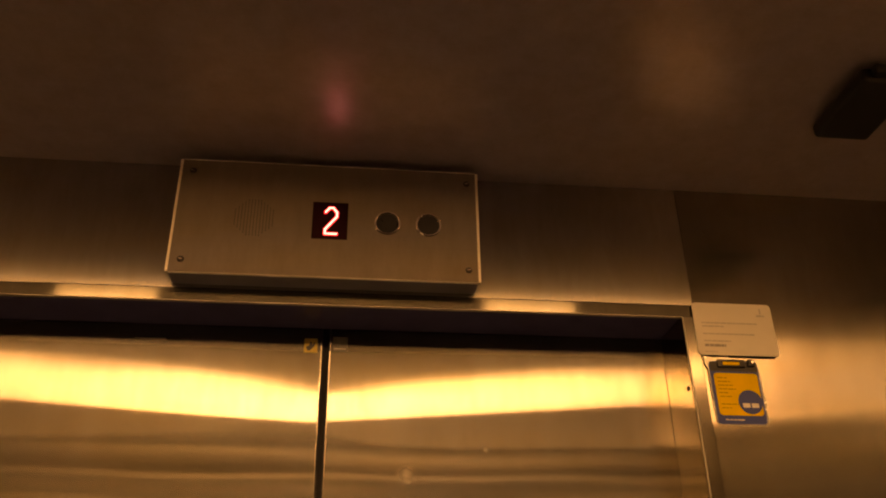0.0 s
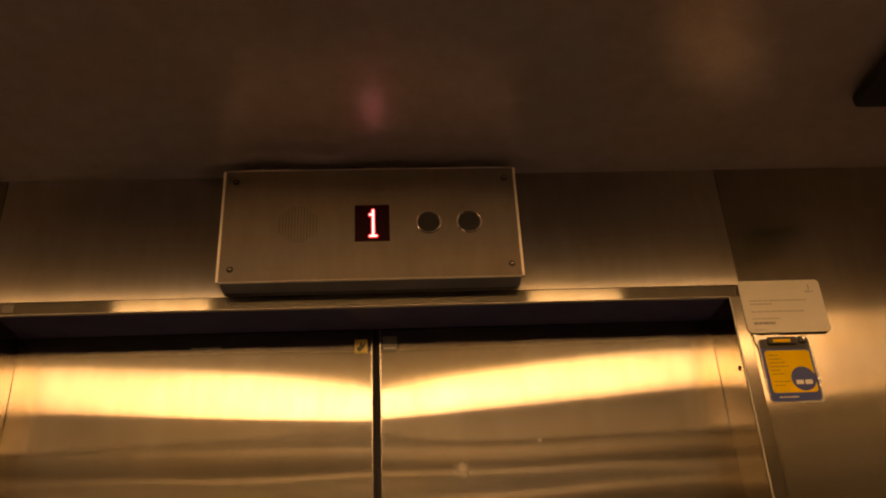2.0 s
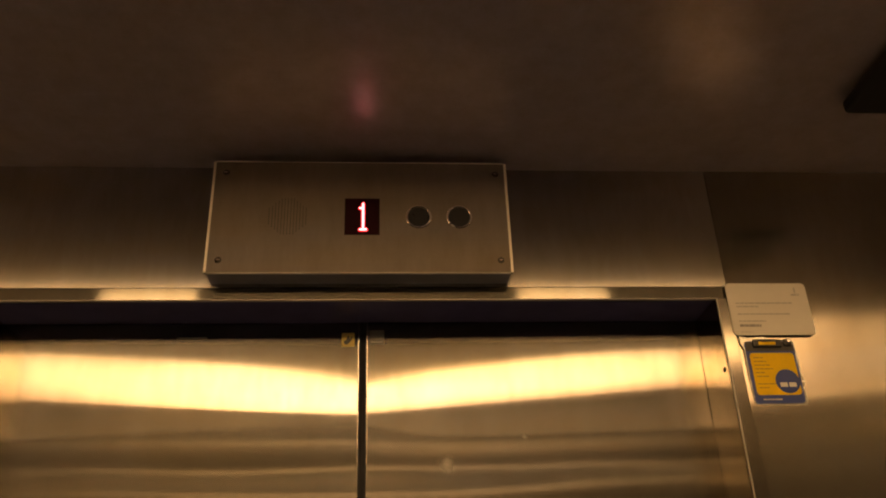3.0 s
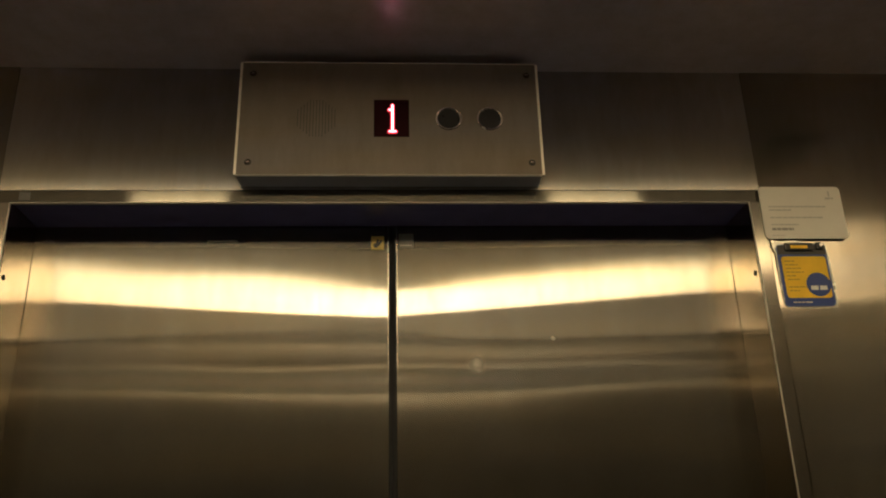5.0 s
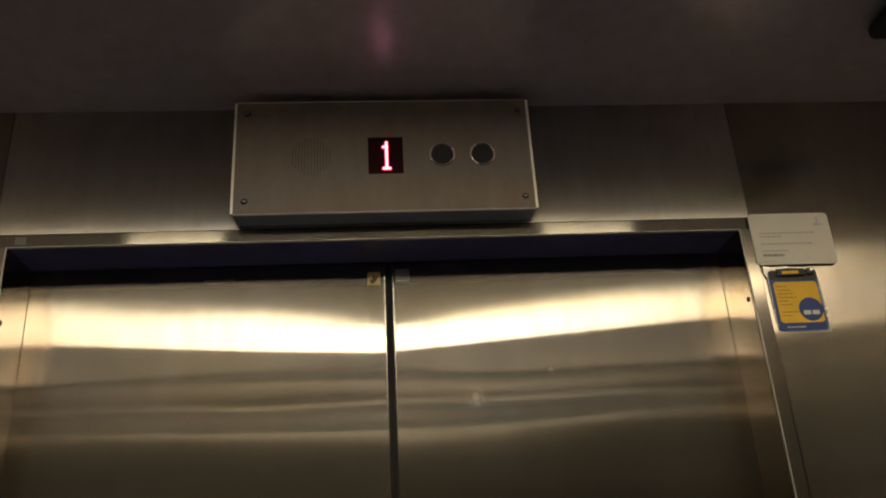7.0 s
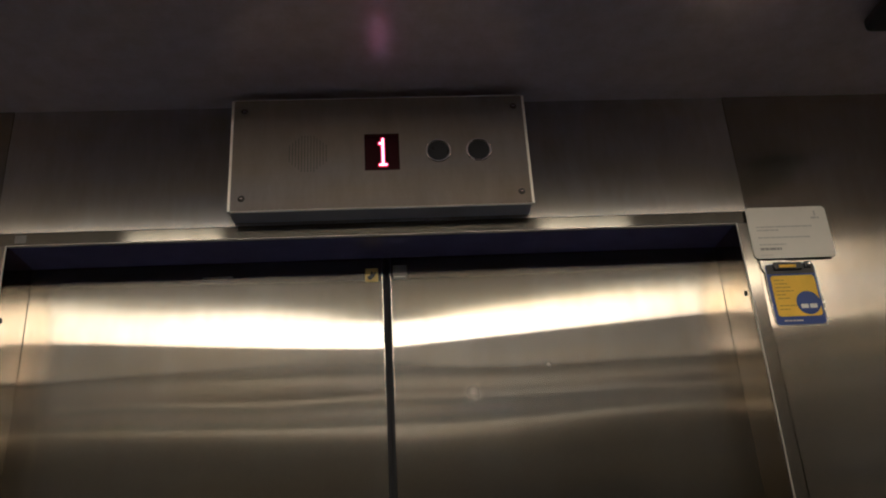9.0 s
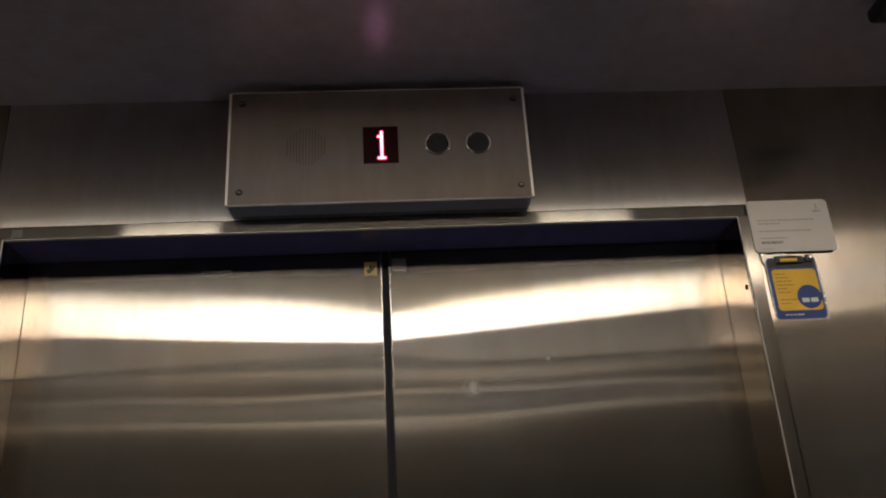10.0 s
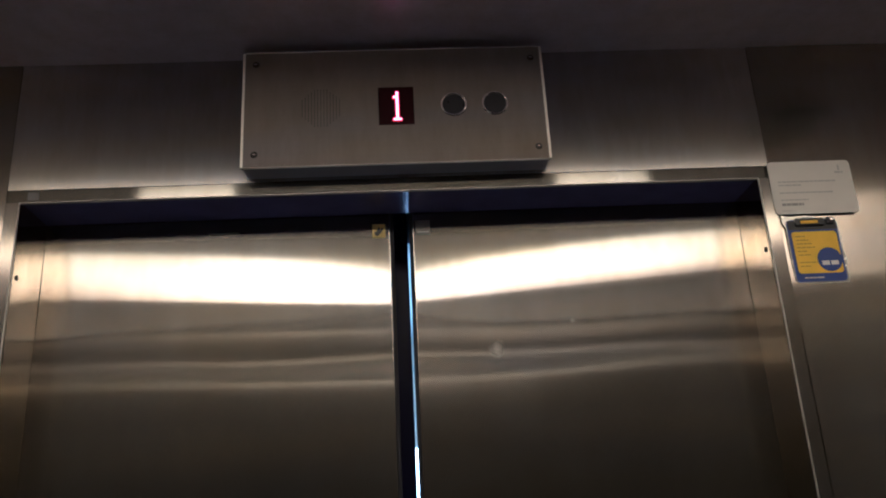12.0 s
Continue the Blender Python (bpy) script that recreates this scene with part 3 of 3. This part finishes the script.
def build_tag():
    tag = thing("safety_tag", "yellow and dark blue plastic tag fixed to the steel wall", "sign")
    x0, x1, z0, z1 = 0.5795, 0.6555, 1.931, 2.0275
    y = -0.0028
    part("tag_body", outline_plate(rounded(x0, x1, z0, z1, 0.006), y - 0.0016, y), tag_blue, tag)
    part("header_band", box(x0 + 0.001, x1 - 0.001, y - 0.0021, y - 0.0014, z1 - 0.016, z1 - 0.001), black_plastic, tag)
    part("yellow_field", outline_plate(rounded(x0 + 0.0045, x1 - 0.0035, z0 + 0.0125, z1 - 0.019, 0.005), y - 0.002, y - 0.0015), tag_yellow, tag)
    part("blue_disc", disc(x1 - 0.0215, z0 + 0.033, y - 0.0025, y - 0.0018, 0.0185, 32), tag_blue, tag)
    for k in (0, 1):
        part("white_block", box(x1 - 0.034 + k * 0.0135, x1 - 0.023 + k * 0.0135, y - 0.0028, y - 0.0023, z0 + 0.0245, z0 + 0.031), tag_white, tag)
    for i in range(9):
        if i != 6:
            print_line(x0 + 0.009, x0 + 0.024 + 0.012 * ((i * 5) % 4) / 3, z1 - 0.0274 - i * 0.0058, z1 - 0.0258 - i * 0.0058, y - 0.0023, y - 0.0019, random.Random(i), ink_ochre, tag)
    print_line(x0 + 0.012, x0 + 0.042, z0 + 0.0048, z0 + 0.0068, y - 0.002, y - 0.0015, random.Random(8), ink_grey, tag)
    rag = [(x0 - 0.002, z0 + 0.004), (x0 + 0.012, z0 - 0.0015), (x0 + 0.04, z0 - 0.003), (x1 + 0.001, z0 - 0.002), (x1 + 0.004, z0 + 0.006), (x1 + 0.0025, z0 + 0.022), (x1 + 0.005, z0 + 0.03),
           (x1 + 0.003, z0 + 0.05), (x1 + 0.0045, z0 + 0.066), (x1 + 0.002, z1 - 0.004), (x1 - 0.002, z1 + 0.004), (x0 + 0.05, z1 + 0.003), (x0 + 0.03, z1 + 0.0075), (x0 + 0.008, z1 + 0.006), (x0 - 0.0055, z1 + 0.009), (x0 - 0.005, z1 - 0.004), (x0 - 0.001, z1 - 0.012)]
    part("tape", outline_plate(rag, y - 0.0002, y + 0.0003), tape_film, tag, "torn pale film behind the tag")
    part("clip", box(x0 + 0.012, x1 - 0.02, y - 0.006, y - 0.0015, z1 - 0.011, z1 + 0.002, 0.002, 2), black_plastic, tag, "black plastic clip")
    part("clip_mark", box(x0 + 0.02, x1 - 0.03, y - 0.0066, y - 0.006, z1 - 0.0075, z1 - 0.003), tag_yellow, tag)
    part("clip_knob", box(x1 - 0.016, x1 - 0.005, y - 0.006, y - 0.0015, z1 - 0.009, z1 + 0.003, 0.003, 2), black_plastic, tag)
    # bright disc added where the clip knob glints
    part("clip_glint", disc(x1 - 0.0085, z1 - 0.0015, y - 0.0066, y - 0.0055, 0.0019, 12), chrome, tag, "tiny bright disc for the glint on the clip knob")
    return tag


def build_door_stickers(left, right):
    y = DOOR_Y - 0.0012
    part("sticker", outline_plate(rounded(-0.0285, -0.0085, 2.061, 2.083, 0.001), y - 0.0004, y + 0.002), sticker_yellow, left, "yellow warning sticker with a dark pictogram")
    hand = [(-0.024, 2.064), (-0.020, 2.063), (-0.014, 2.069), (-0.011, 2.076), (-0.0135, 2.077), (-0.016, 2.073), (-0.017, 2.078), (-0.0195, 2.0775), (-0.0215, 2.071), (-0.0255, 2.0695)]
    part("pictogram", outline_plate(hand, y - 0.0008, y - 0.0003), ink_black, left)
    part("sticker", outline_plate(rounded(0.0155, 0.0385, 2.064, 2.087, 0.001), y - 0.0004, y + 0.002), sticker_pale, right, "worn pale sticker")
    part("printed_line", box(0.0175, 0.036, y - 0.0007, y - 0.0003, 2.0665, 2.068), ink_grey, right)


def build_small_marks(front, left):
    part("strip_patch", box(-0.541, -0.525, -0.0004, 0.003, LINTEL + 0.0035, LINTEL + 0.0165), sticker_pale, front, "small square patch on the lintel strip")
    part("thin_mark", outline_plate(((-0.285, 2.0745), (-0.262, 2.0735), (-0.237, 2.075), (-0.24, 2.0775), (-0.268, 2.0765), (-0.284, 2.077)), DOOR_Y - 0.0012, DOOR_Y + 0.002), mark_grey, left, "thin faint mark on the door leaf")


def build_security_camera():
    c = thing("security_camera", "black surveillance camera housing under the ceiling corner", "camera")
    x0, x1, y0, y1, z0 = 0.708, 0.792, -0.338, -0.201, CEIL - 0.026
    part("housing", box(x0, x1, y0, y1, z0, CEIL - 0.003, 0.007, 3), black_plastic, c)
    part("rear_cap", box(x0 + 0.012, x0 + 0.03, y0 - 0.012, y0 - 0.0005, z0 + 0.004, CEIL - 0.006, 0.003, 2), black_plastic, c)
    part("rear_cap", box(x0 + 0.042, x1 - 0.008, y0 - 0.016, y0 - 0.0005, z0 + 0.004, CEIL - 0.006, 0.003, 2), black_plastic, c)
    part("mounting_plate", box(x0 + 0.02, x1 - 0.02, y0 + 0.02, y1 - 0.02, CEIL - 0.0035, CEIL - 0.0002), black_plastic, c)
    return c


front_wall = build_car()
door_left, door_right = build_door(-1), build_door(1)
land_left, land_right = build_landing_door(-1), build_landing_door(1)
build_landing()
indicator, (digit_two, digit_one) = build_indicator()
build_notice()
build_tag()
build_door_stickers(door_left, door_right)
build_small_marks(front_wall, door_left)
build_security_camera()


def motions():
    # the two leaves begin to part shortly before the end
    for ob, s in ((door_left, -1), (door_right, 1)):
        walk(ob, [(t, pose(s * d, 0, 0)) for t, d in ((0, 0), (11.2, 0), (11.5, 0.0022), (11.7, 0.004), (11.9, 0.0068), (12.0, 0.0122))])
    for ob, s in ((land_left, -1), (land_right, 1)):
        walk(ob, [(t, pose(s * d, 0, 0)) for t, d in ((0, 0), (11.8, 0), (11.9, 0.0003), (12.0, 0.0019))])
    # the digits roll down through the display window
    cx, cz, y = 0.006, 2.2185, BOX_Y + 0.0026
    win = 0.0635
    roll = ((0, 0), (0.9, 0), (1.0, 0.18), (1.1, 0.29), (1.2, 0.42), (1.3, 0.55), (1.4, 0.78), (1.5, 0.83), (12, 0.83))
    walk(digit_two, [(t, pose(cx, y, cz - (d if d < 0.8 else 0.98) * win)) for t, d in roll])
    walk(digit_one, [(t, pose(cx, y, cz + (0.83 - d if d else 0.98) * win)) for t, d in roll])


motions()
